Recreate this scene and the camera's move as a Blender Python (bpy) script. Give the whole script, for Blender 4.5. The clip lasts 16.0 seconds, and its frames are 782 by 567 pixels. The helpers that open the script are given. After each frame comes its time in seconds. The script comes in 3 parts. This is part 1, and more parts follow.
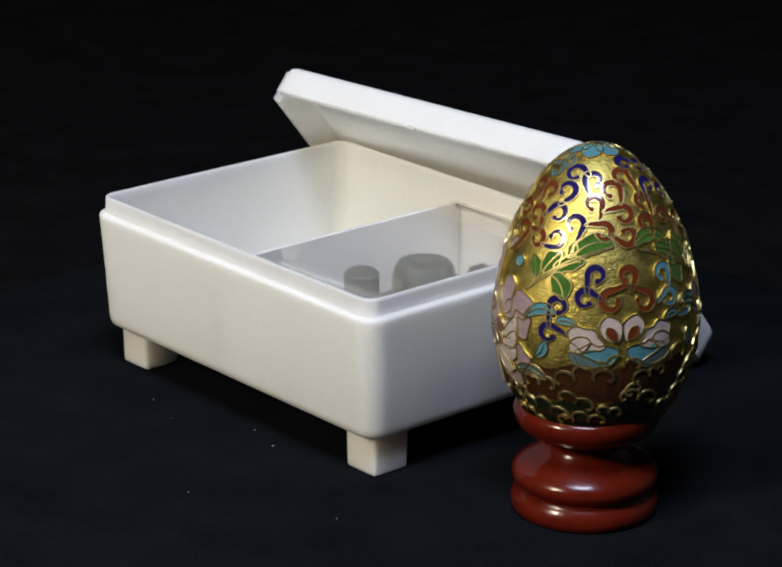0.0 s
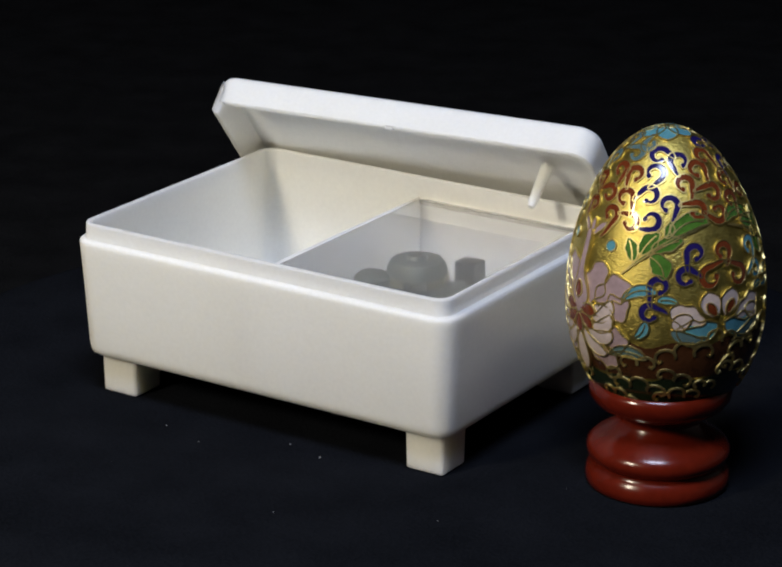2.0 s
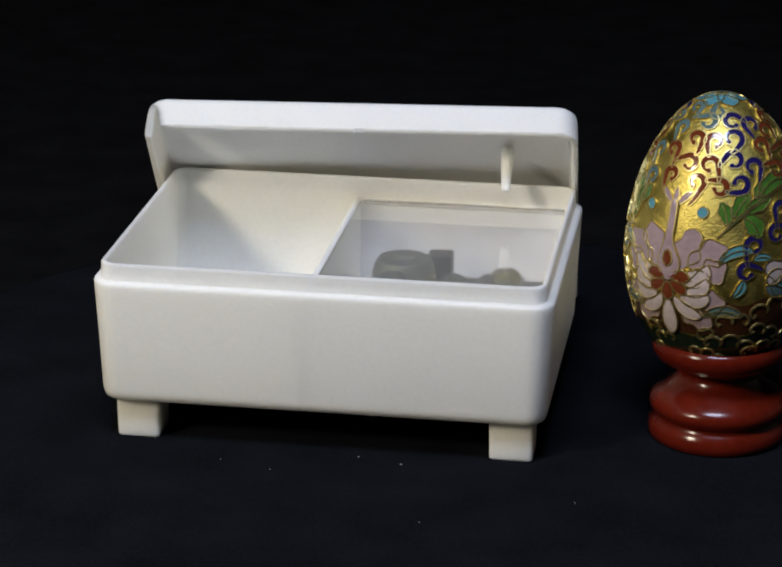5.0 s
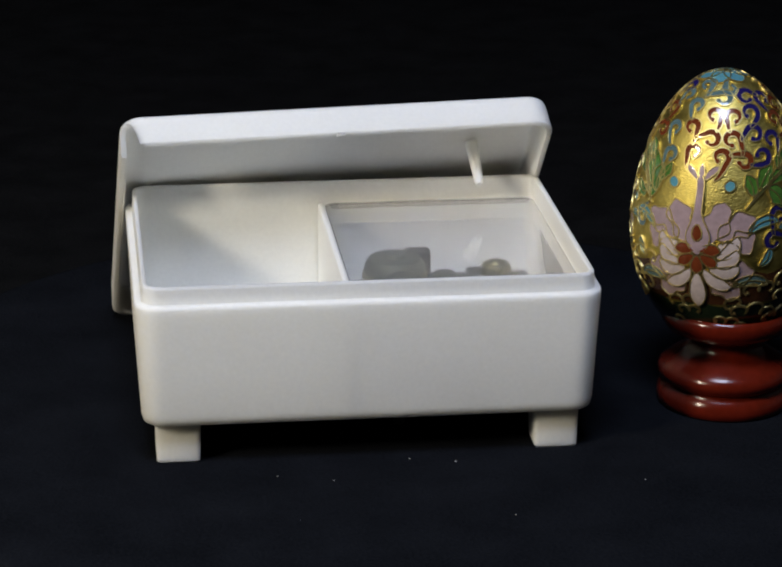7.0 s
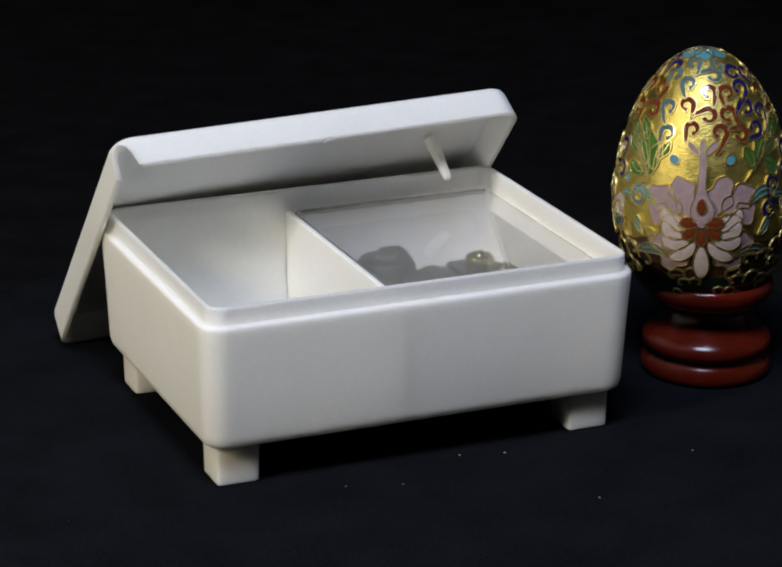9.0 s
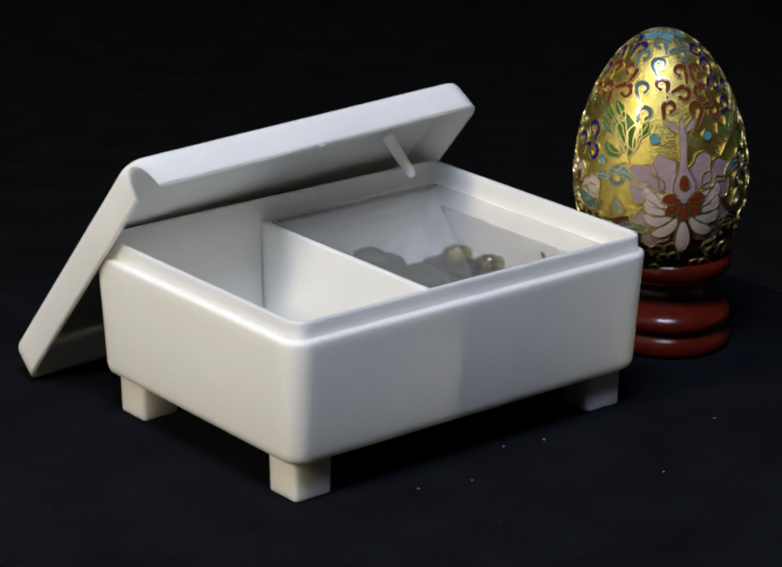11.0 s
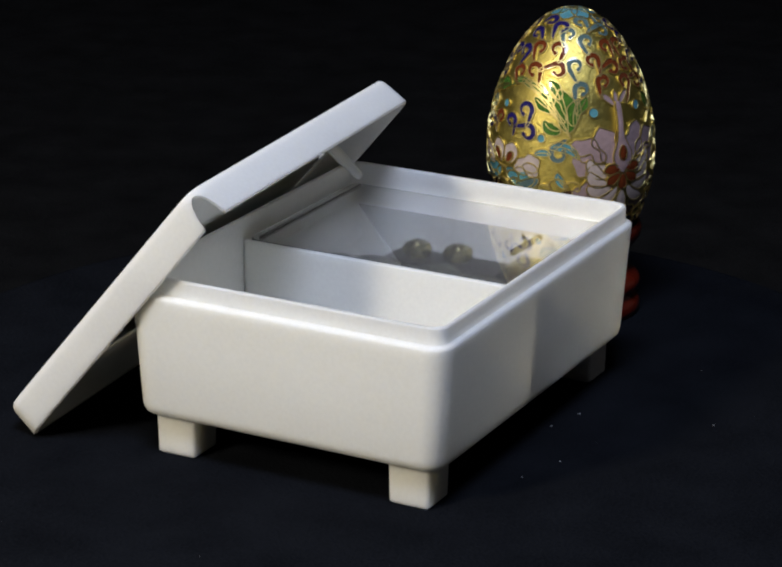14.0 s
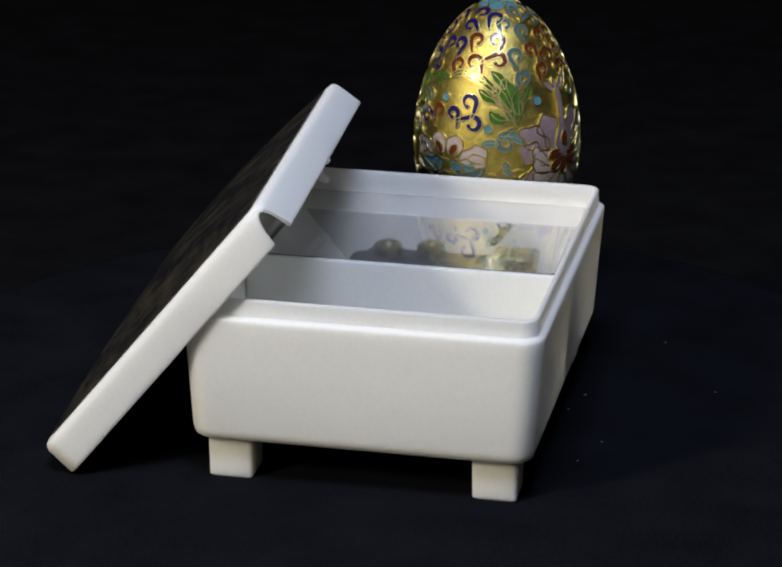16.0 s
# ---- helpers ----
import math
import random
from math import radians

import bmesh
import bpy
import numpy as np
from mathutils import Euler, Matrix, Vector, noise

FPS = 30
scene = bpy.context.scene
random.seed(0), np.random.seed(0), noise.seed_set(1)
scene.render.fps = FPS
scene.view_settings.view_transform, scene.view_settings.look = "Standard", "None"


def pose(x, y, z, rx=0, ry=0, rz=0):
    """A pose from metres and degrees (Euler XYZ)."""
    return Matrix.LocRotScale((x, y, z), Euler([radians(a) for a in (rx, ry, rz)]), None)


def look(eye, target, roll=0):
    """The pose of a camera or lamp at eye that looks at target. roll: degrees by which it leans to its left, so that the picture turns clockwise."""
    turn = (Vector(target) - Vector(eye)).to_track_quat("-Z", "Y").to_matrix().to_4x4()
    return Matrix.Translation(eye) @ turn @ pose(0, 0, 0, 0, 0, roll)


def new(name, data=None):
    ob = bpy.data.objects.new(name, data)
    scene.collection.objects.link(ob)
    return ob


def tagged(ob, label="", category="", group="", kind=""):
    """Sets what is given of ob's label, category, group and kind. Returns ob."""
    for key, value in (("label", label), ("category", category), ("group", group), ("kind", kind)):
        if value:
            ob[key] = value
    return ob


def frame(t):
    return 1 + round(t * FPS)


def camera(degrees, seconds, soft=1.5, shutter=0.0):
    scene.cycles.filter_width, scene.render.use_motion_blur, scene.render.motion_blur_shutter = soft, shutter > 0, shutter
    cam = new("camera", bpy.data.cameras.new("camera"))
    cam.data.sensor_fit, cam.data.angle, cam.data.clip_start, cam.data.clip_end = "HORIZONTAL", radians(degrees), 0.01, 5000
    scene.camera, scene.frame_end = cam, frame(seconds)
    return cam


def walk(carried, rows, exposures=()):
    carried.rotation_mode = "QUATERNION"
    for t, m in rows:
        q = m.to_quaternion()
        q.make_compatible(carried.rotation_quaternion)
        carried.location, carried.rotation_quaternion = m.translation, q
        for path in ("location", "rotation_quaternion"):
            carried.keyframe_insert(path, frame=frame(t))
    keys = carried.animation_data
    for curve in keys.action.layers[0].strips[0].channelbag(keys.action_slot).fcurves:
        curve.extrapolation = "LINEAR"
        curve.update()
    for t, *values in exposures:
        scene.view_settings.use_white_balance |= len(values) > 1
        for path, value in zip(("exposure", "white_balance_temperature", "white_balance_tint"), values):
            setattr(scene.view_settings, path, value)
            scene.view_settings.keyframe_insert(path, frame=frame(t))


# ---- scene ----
cam = camera(16.94, 16.0, 2.2)
EYE = (0.0, -0.67665, 0.26715)
VIEW = look(EYE, (-0.00211, -0.01560, 0.03690), 0.385)
walk(cam, [(0.0, VIEW), (16.0, VIEW)], [(0.0, 0.07), (3.0, -0.06), (7.0, -0.08), (9.0, -0.03), (12.5, 0.02), (16.0, -0.03)])

# the turntable: turns about the world's z axis at a steady pace
START, PACE, TOP = -48.32, 7.923, 0.0
# its small unevenness: seconds and degrees
SWAY = ((0.0, -0.5), (0.5, -0.28), (1.0, -0.2), (1.5, 0.0), (2.5, 0.06), (4.0, 0.13), (5.5, 0.15), (7.0, 0.2), (7.5, 0.27), (8.5, 0.2), (10.0, 0.12), (12.0, 0.0), (14.0, -0.16), (15.0, -0.18), (16.0, -0.11))

# ---- world and light ----
world = bpy.data.worlds.new("world")
scene.world = world
world.use_nodes = True
bg = world.node_tree.nodes["Background"]
bg.inputs[0].default_value = (0.55, 0.7, 1.0, 1)
bg.inputs[1].default_value = 0.034


def area_lamp(name, eye, target, size, size_y, power, colour):
    data = bpy.data.lights.new(name, "AREA")
    data.shape, data.size, data.size_y, data.energy, data.color = "RECTANGLE", size, size_y, power, colour
    ob = new(name, data)
    ob.matrix_world = look(eye, target)
    return tagged(ob, kind="structure")


area_lamp("key_lamp", (-0.63, -0.585, 0.53), (0, 0, 0.03), 0.11, 0.15, 5.3, (1.0, 0.893, 0.695))
area_lamp("high_lamp", (-0.03, -0.46, 0.93), (0, 0, 0.03), 0.34, 0.26, 7.4, (0.725, 0.82, 1.07))


# ---- materials ----
def material(name, colour, rough=0.5, metal=0.0, spread=0.08, scale=60.0, bump=0.0, fine=600.0, coat=0.0, rough_spread=0.08, specular=0.5):
    """A principled surface with mottling at two scales and fine relief."""
    m = bpy.data.materials.new(name)
    m.use_nodes = True
    nt = m.node_tree
    b = nt.nodes["Principled BSDF"]
    tc = nt.nodes.new("ShaderNodeTexCoord")
    n1, n2 = nt.nodes.new("ShaderNodeTexNoise"), nt.nodes.new("ShaderNodeTexNoise")
    n1.inputs["Scale"].default_value, n1.inputs["Detail"].default_value = scale, 5
    n2.inputs["Scale"].default_value, n2.inputs["Detail"].default_value = fine, 3
    for n in (n1, n2):
        nt.links.new(tc.outputs["Object"], n.inputs["Vector"])
    mix = nt.nodes.new("ShaderNodeMath")
    mix.operation = "ADD"
    nt.links.new(n1.outputs["Fac"], mix.inputs[0])
    nt.links.new(n2.outputs["Fac"], mix.inputs[1])
    ramp = nt.nodes.new("ShaderNodeMapRange")
    ramp.inputs["From Min"].default_value, ramp.inputs["From Max"].default_value = 0.6, 1.4
    ramp.inputs["To Min"].default_value, ramp.inputs["To Max"].default_value = 1 - spread, 1 + spread
    nt.links.new(mix.outputs[0], ramp.inputs["Value"])
    mul = nt.nodes.new("ShaderNodeVectorMath")
    mul.operation = "SCALE"
    mul.inputs[0].default_value = colour
    nt.links.new(ramp.outputs[0], mul.inputs["Scale"])
    nt.links.new(mul.outputs[0], b.inputs["Base Color"])
    rr = nt.nodes.new("ShaderNodeMapRange")
    rr.inputs["From Min"].default_value, rr.inputs["From Max"].default_value = 0.3, 0.7
    rr.inputs["To Min"].default_value, rr.inputs["To Max"].default_value = max(0.02, rough - rough_spread), min(1, rough + rough_spread)
    nt.links.new(n1.outputs["Fac"], rr.inputs["Value"])
    nt.links.new(rr.outputs[0], b.inputs["Roughness"])
    b.inputs["Metallic"].default_value = metal
    b.inputs["Specular IOR Level"].default_value = specular
    b.inputs["Coat Weight"].default_value = coat
    b.inputs["Coat Roughness"].default_value = 0.08
    if bump:
        bp = nt.nodes.new("ShaderNodeBump")
        bp.inputs["Strength"].default_value, bp.inputs["Distance"].default_value = bump, 0.0004
        nt.links.new(n2.outputs["Fac"], bp.inputs["Height"])
        nt.links.new(bp.outputs[0], b.inputs["Normal"])
    return m


def cloth_material(name, colour, rough=0.95):
    """Black cloth with a matt, slightly uneven nap and hardly any gloss."""
    m = material(name, colour, rough, 0, 0.4, 45, 0.8, 1100, specular=0.0)
    return m


def gold_material():
    """Gilt copper with fine horizontal scratches from polishing."""
    m = material("gilt", (0.62, 0.50, 0.13), 0.43, 1.0, 0.18, 160, 0, 900, rough_spread=0.08)
    nt = m.node_tree
    b = nt.nodes["Principled BSDF"]
    tc = nt.nodes.new("ShaderNodeTexCoord")
    mp = nt.nodes.new("ShaderNodeMapping")
    mp.inputs["Scale"].default_value = (1300, 1300, 2600)
    n = nt.nodes.new("ShaderNodeTexNoise")
    n.inputs["Scale"].default_value, n.inputs["Detail"].default_value = 1.0, 4
    nt.links.new(tc.outputs["Object"], mp.inputs[0])
    nt.links.new(mp.outputs[0], n.inputs["Vector"])
    bp = nt.nodes.new("ShaderNodeBump")
    bp.inputs["Strength"].default_value, bp.inputs["Distance"].default_value = 0.7, 0.0003
    nt.links.new(n.outputs["Fac"], bp.inputs["Height"])
    nt.links.new(bp.outputs[0], b.inputs["Normal"])
    return m


def clear_material():
    m = material("clear_plastic", (0.63, 0.625, 0.61), 0.035, 0, 0.03, 40, 0, 300, rough_spread=0.015)
    b = m.node_tree.nodes["Principled BSDF"]
    b.inputs["Transmission Weight"].default_value = 0.925
    b.inputs["IOR"].default_value = 1.54
    return m


def figured_material():
    """Dark lacquer with a worn picture in brown and dull gold patches."""
    m = material("dark_lacquer", (0.020, 0.017, 0.012), 0.34, 0, 0.6, 160, 0.5, 700, coat=0.2)
    nt = m.node_tree
    b = nt.nodes["Principled BSDF"]
    tc, n = nt.nodes.new("ShaderNodeTexCoord"), nt.nodes.new("ShaderNodeTexNoise")
    n.inputs["Scale"].default_value, n.inputs["Detail"].default_value, n.inputs["Roughness"].default_value = 85, 8, 0.7
    nt.links.new(tc.outputs["Object"], n.inputs["Vector"])
    r = nt.nodes.new("ShaderNodeValToRGB")
    r.color_ramp.elements[0].position, r.color_ramp.elements[0].color = 0.42, (0.010, 0.010, 0.012, 1)
    r.color_ramp.elements[1].position, r.color_ramp.elements[1].color = 0.74, (0.065, 0.056, 0.038, 1)
    nt.links.new(n.outputs["Fac"], r.inputs[0])
    nt.links.new(r.outputs[0], b.inputs["Base Color"])
    return m


PLASTIC = material("ivory_plastic", (0.895, 0.885, 0.825), 0.55, 0, 0.035, 30, 0.10, 900, rough_spread=0.06, specular=0.26)
SKIN = PLASTIC.node_tree.nodes["Principled BSDF"]
SKIN.inputs["Subsurface Weight"].default_value = 1.0
SKIN.inputs["Subsurface Radius"].default_value = (1.0, 0.97, 0.92)
SKIN.inputs["Subsurface Scale"].default_value = 0.0048
CLEAR = clear_material()
PANEL = figured_material()
LACQUER = material("red_lacquer", (0.104, 0.0092, 0.0034), 0.20, 0, 0.2, 90, 0.05, 500, rough_spread=0.05)
GOLD = gold_material()
WIRE = material("gilt_wire", (0.74, 0.61, 0.25), 0.42, 1.0, 0.1, 200)
BLUE = material("cobalt_enamel", (0.014, 0.010, 0.085), 0.16, 0, 0.25, 300, 0.1, 900, coat=0.4)
RED = material("brick_red_enamel", (0.14, 0.030, 0.009), 0.16, 0, 0.25, 300, 0.1, 900, coat=0.4)
TEAL = material("grey_teal_enamel", (0.085, 0.14, 0.14), 0.16, 0, 0.25, 300, 0.1, 900, coat=0.4)
GREEN = material("leaf_green_enamel", (0.058, 0.145, 0.022), 0.16, 0, 0.35, 260, 0.1, 900, coat=0.4)
PINK = material("pink_enamel", (0.335, 0.240, 0.245), 0.18, 0, 0.22, 260, 0.1, 900, coat=0.4)
PALE = material("pale_pink_enamel", (0.50, 0.41, 0.375), 0.18, 0, 0.2, 260, 0.1, 900, coat=0.4)
SKY = material("turquoise_enamel", (0.085, 0.25, 0.30), 0.16, 0, 0.22, 300, 0.1, 900, coat=0.4)
UMBER = material("umber_enamel", (0.050, 0.019, 0.007), 0.18, 0, 0.3, 300, 0.1, 900, coat=0.4)
MOSS = material("dark_moss_enamel", (0.012, 0.020, 0.009), 0.18, 0, 0.3, 300, 0.1, 900, coat=0.4)
STEEL = material("dark_steel", (0.045, 0.045, 0.047), 0.38, 0.8, 0.2, 120)
BRASS = material("dull_brass", (0.40, 0.36, 0.18), 0.26, 1.0, 0.2, 200)
BARREL = material("grey_green_metal", (0.10, 0.11, 0.09), 0.45, 0.6, 0.2, 150)
CLOTH = cloth_material("black_cloth", (0.0070, 0.0078, 0.0099))
DROP = cloth_material("black_backdrop", (0.0080, 0.0080, 0.0082))
LINT = material("white_lint", (0.30, 0.30, 0.30), 0.8)
# pale tone chosen so the unseen room throws fill light on the box
BOUNCE = material("room_bounce_paint", (0.42, 0.41, 0.39), 0.8, 0, 0.2, 3, 0.1, 200)


# ---- mesh helpers ----
def mesh_of(name, bm, *mats):
    me = bpy.data.meshes.new(name)
    bm.normal_update()
    bm.to_mesh(me)
    bm.free()
    for m in mats:
        me.materials.append(m)
    return me


def shade(me, angle=40):
    me.shade_smooth()
    me.set_sharp_from_angle(angle=radians(angle))
    return me


def part(name, bm, mat, parent, label="", at=None, angle=40):
    mats = mat if isinstance(mat, (list, tuple)) else (mat,)
    ob = new(name, shade(mesh_of(name, bm, *mats), angle))
    ob.parent = parent
    if at is not None:
        ob.matrix_basis = at
    return tagged(ob, label)


def ring(a, b, r, n=7, side=12):
    """A rounded rectangle of half sizes a, b, anticlockwise, the same count of points for every size."""
    r = max(r, 1e-5)
    pts = []
    for i, (sx, sy) in enumerate(((1, 1), (-1, 1), (-1, -1), (1, -1))):
        for k in range(n + 1):
            t = radians(90 * i + 90 * k / n)
            pts.append((sx * (a - r) + r * math.cos(t), sy * (b - r) + r * math.sin(t)))
        x0, y0 = pts[-1]
        nx, ny = ((-1, 1), (-1, -1), (1, -1), (1, 1))[i]
        t = radians(90 * (i + 1))
        x1, y1 = nx * (a - r) + r * math.cos(t), ny * (b - r) + r * math.sin(t)
        for k in range(1, side):
            s = k / side
            s = s * s * (3 - 2 * s)
            pts.append((x0 + (x1 - x0) * s, y0 + (y1 - y0) * s))
    return pts


def loft(bm, rings, cap_start=True, cap_end=True):
    """rings: lists of 3D points with one count; skins them in order."""
    rows = [[bm.verts.new(p) for p in rg] for rg in rings]
    n = len(rows[0])
    for r0, r1 in zip(rows, rows[1:]):
        for i in range(n):
            bm.faces.new((r0[i], r0[(i + 1) % n], r1[(i + 1) % n], r1[i]))
    if cap_start:
        bm.faces.new(rows[0][::-1])
    if cap_end:
        bm.faces.new(rows[-1])
    return rows


def lathe(bm, profile, n=64):
    """profile: (radius, z) pairs from the bottom up; closed on the axis at both ends."""
    rows = []
    for r, z in profile:
        if r < 1e-7:
            rows.append([bm.verts.new((0, 0, z))])
        else:
            rows.append([bm.verts.new((r * math.cos(2 * math.pi * i / n), r * math.sin(2 * math.pi * i / n), z)) for i in range(n)])
    for r0, r1 in zip(rows, rows[1:]):
        for i in range(n):
            j = (i + 1) % n
            if len(r0) == 1:
                bm.faces.new((r0[0], r1[j], r1[i]))
            elif len(r1) == 1:
                bm.faces.new((r0[i], r0[j], r1[0]))
            else:
                bm.faces.new((r0[i], r0[j], r1[j], r1[i]))
    return bm


def block(bm, a, b, z0, z1, r=0.001, bev=0.0006, at=(0, 0), draft=0.0):
    """An upright rounded block with softened top and bottom edges."""
    spec = [(-bev, z0), (0, z0 + bev), (draft, z1 - bev), (draft - bev, z1)]
    loft(bm, [[(x + at[0], y + at[1], z) for x, y in ring(a + g, b + g, r, 4, 2)] for g, z in spec])
    return bm


# ---- the setting ----
def setting():
    bm = bmesh.new()
    bmesh.ops.create_grid(bm, x_segments=60, y_segments=60, size=1.2)
    for v in bm.verts:
        v.co.z += 0.0015 * noise.noise(v.co * 9) + 0.004 * noise.noise(v.co * 2.3)
    ob = new("table_cloth", shade(mesh_of("table_cloth", bm, DROP)))
    ob.location = (0, 0, -0.045)
    tagged(ob, "black cloth spread over the table below the turntable", "cloth", kind="structure")
    # hanging backdrop with shallow folds
    bm = bmesh.new()
    nx, nz = 90, 24
    vs = [[bm.verts.new((-1.2 + 2.4 * i / nx, 0.78 + 0.010 * math.sin(i * 0.55) + 0.012 * noise.noise((i * 0.21, k * 0.1, 3)),
                         -0.05 + 1.5 * k / nz)) for i in range(nx + 1)] for k in range(nz + 1)]
    for k in range(nz):
        for i in range(nx):
            bm.faces.new((vs[k][i], vs[k][i + 1], vs[k + 1][i + 1], vs[k + 1][i]))
    ob = new("backdrop", shade(mesh_of("backdrop", bm, DROP)))
    tagged(ob, "black cloth backdrop hanging behind the turntable", "backdrop", kind="structure")
    # an added, unseen plain room closes the place and bounces fill light back
    def wall(name, x, y, z, sx, sy, sz):
        bm = bmesh.new()
        bmesh.ops.create_cube(bm, size=1)
        for v in bm.verts:
            v.co = (v.co.x * sx, v.co.y * sy, v.co.z * sz)
        w = new(name, mesh_of(name, bm, BOUNCE))
        w.location = (x, y, z)
        tagged(w, "plain grey unseen side of the room, pale to bounce fill light", name.split("_")[0], kind="structure")
    wall("wall_north", 0, 2.05, 0.6, 4.2, 0.1, 2.6)
    wall("wall_south", 0, -2.05, 0.6, 4.2, 0.1, 2.6)
    wall("wall_east", 2.05, 0, 0.6, 0.1, 4.0, 2.6)
    wall("wall_west", -2.05, 0, 0.6, 0.1, 4.0, 2.6)
    wall("floor", 0, 0, -0.75, 4.2, 4.2, 0.1)
    wall("ceiling", 0, 0, 1.95, 4.2, 4.2, 0.1)


# ---- the turntable ----
DISC = 0.147


def turntable():
    top = new("turntable")
    top.location = (0, 0, -0.042)
    tagged(top, "round turntable covered with black cloth", "turntable")
    bm = bmesh.new()
    n, rows = 120, []
    prof = [(0.004, 0), (0.03, 0), (0.06, 0), (0.09, 0), (0.12, 0), (DISC - 0.004, 0), (DISC - 0.0012, -0.0006), (DISC, -0.002), (DISC + 0.001, -0.006), (DISC + 0.003, -0.02), (DISC + 0.008, -0.0405)]
    c = bm.verts.new((0, 0, 0.042))
    for j, (r, z) in enumerate(prof):
        row = []
        for i in range(n):
            t = 2 * math.pi * i / n
            w = 0.0
            if j > 6:
                w = (j - 6) * 0.0012 * math.sin(17 * t + 1.3 * math.sin(5 * t))
            row.append(bm.verts.new(((r + w) * math.cos(t), (r + w) * math.sin(t), 0.042 + z)))
        rows.append(row)
    for i in range(n):
        bm.faces.new((c, rows[0][i], rows[0][(i + 1) % n]))
    for r0, r1 in zip(rows, rows[1:]):
        for i in range(n):
            bm.faces.new((r0[i], r1[i], r1[(i + 1) % n], r0[(i + 1) % n]))
    part("cloth_cover", bm, CLOTH, top, "black cloth with bits of white lint", angle=60)
    rnd = random.Random(5)
    spots = [(8.6, -51.0, 0.30), (55, -68, 0.22), (18.5, -86, 0.22), (-3.0, -48, 0.26), (-24, -60, 0.22), (-38, -55.6, 0.2)]
    spots += [(rnd.uniform(-125, 125), rnd.uniform(-125, 125), rnd.uniform(0.04, 0.08)) for _ in range(26)]
    for x, y, s in spots:
        if math.hypot(x, y) > 140:
            continue
        bm = bmesh.new()
        bmesh.ops.create_icosphere(bm, subdivisions=1, radius=s / 1000)
        for v in bm.verts:
            v.co.x *= rnd.uniform(0.7, 1.9)
            v.co.z *= 0.5
        part("lint", bm, LINT, top, "", pose(x / 1000, y / 1000, 0.0421, 0, 0, rnd.uniform(0, 180)))
    return top


# ---- the box ----
BOX = (-0.0132, -0.0047)


def music_box():
    top = new("music_box")
    tagged(top, "open ivory plastic musical box with two compartments and four square feet", "box")
    bm = bmesh.new()
    # half length, half width, corner radius, height: outside up, over the rim, inside down
    spec = [(0.0555, 0.0407, 0.0030, 0.0112), (0.0571, 0.0423, 0.0042, 0.0114), (0.0581, 0.0433, 0.0050, 0.0121), (0.0585, 0.0437, 0.0054, 0.0131), (0.0586, 0.0438, 0.0054, 0.0137), (0.0587, 0.0439, 0.0054, 0.0142),
            (0.0593, 0.0449, 0.0058, 0.0300), (0.0599, 0.0458, 0.0060, 0.0434), (0.0599, 0.0458, 0.0060, 0.0440), (0.0598, 0.0457, 0.0060, 0.0445), (0.0594, 0.0453, 0.0057, 0.0448),
            (0.0585, 0.0447, 0.0046, 0.0449), (0.0581, 0.0443, 0.0042, 0.0450), (0.0580, 0.0442, 0.0042, 0.0453), (0.0579, 0.0441, 0.0042, 0.0488), (0.0579, 0.0441, 0.0042, 0.0491), (0.0576, 0.0438, 0.0040, 0.0495),
            (0.0570, 0.0432, 0.0036, 0.0495), (0.0567, 0.0429, 0.0034, 0.0492), (0.0566, 0.0428, 0.0034, 0.0488), (0.0566, 0.0428, 0.0034, 0.0450), (0.0569, 0.0429, 0.0036, 0.0400), (0.0571, 0.0429, 0.0038, 0.0330),
            (0.0569, 0.0421, 0.0040, 0.0160), (0.0568, 0.0420, 0.0040, 0.0152), (0.0562, 0.0414, 0.0036, 0.0134), (0.0545, 0.0400, 0.0030, 0.0130)]
    loft(bm, [[(x, y, z) for x, y in ring(a, b, r)] for a, b, r, z in spec])
    part("body", bm, PLASTIC, top, angle=50)
    bm = block(bmesh.new(), 0.0008, 0.0428, 0.0129, 0.0432, 0.0003, 0.0003, (-0.0045, 0))
    part("divider", bm, PLASTIC, top)
    for sx in (-1, 1):
        for sy in (-1, 1):
            bm = block(bmesh.new(), 0.0056, 0.0056, 0.0, 0.0119, 0.0009, 0.0005, (sx * 0.0494, sy * 0.0340), 0.0002)
            part("foot", bm, PLASTIC, top)
    bm = block(bmesh.new(), 0.0300, 0.0425, 0.0421, 0.0432, 0.0028, 0.0002, (0.0264, 0))
    cover = part("cover", bm, CLEAR, top, "clear plastic cover over the musical movement", angle=5)
    cover.visible_shadow = False
    movement(top)
    part("cover_bead", block(bmesh.new(), 0.0285, 0.0006, 0.0431, 0.0439, 0.0003, 0.0003, (0.0264, 0.0395)), CLEAR, top, "raised clear edge of the cover").visible_shadow = False
    # winding key on its shaft under the floor
    bm = lathe(bmesh.new(), [(0, 0.0009), (0.0011, 0.0011), (0.0016, 0.0018), (0.0016, 0.0030), (0.0012, 0.0038), (0.0012, 0.0116), (0, 0.0118)], 16)
    block(bm, 0.0050, 0.0007, 0.0042, 0.0072, 0.0005, 0.0003)
    part("winding_key", bm, BARREL, top, "small dark metal winding key", pose(0.0100, -0.0215, 0, 0, 0, 25))
    return top


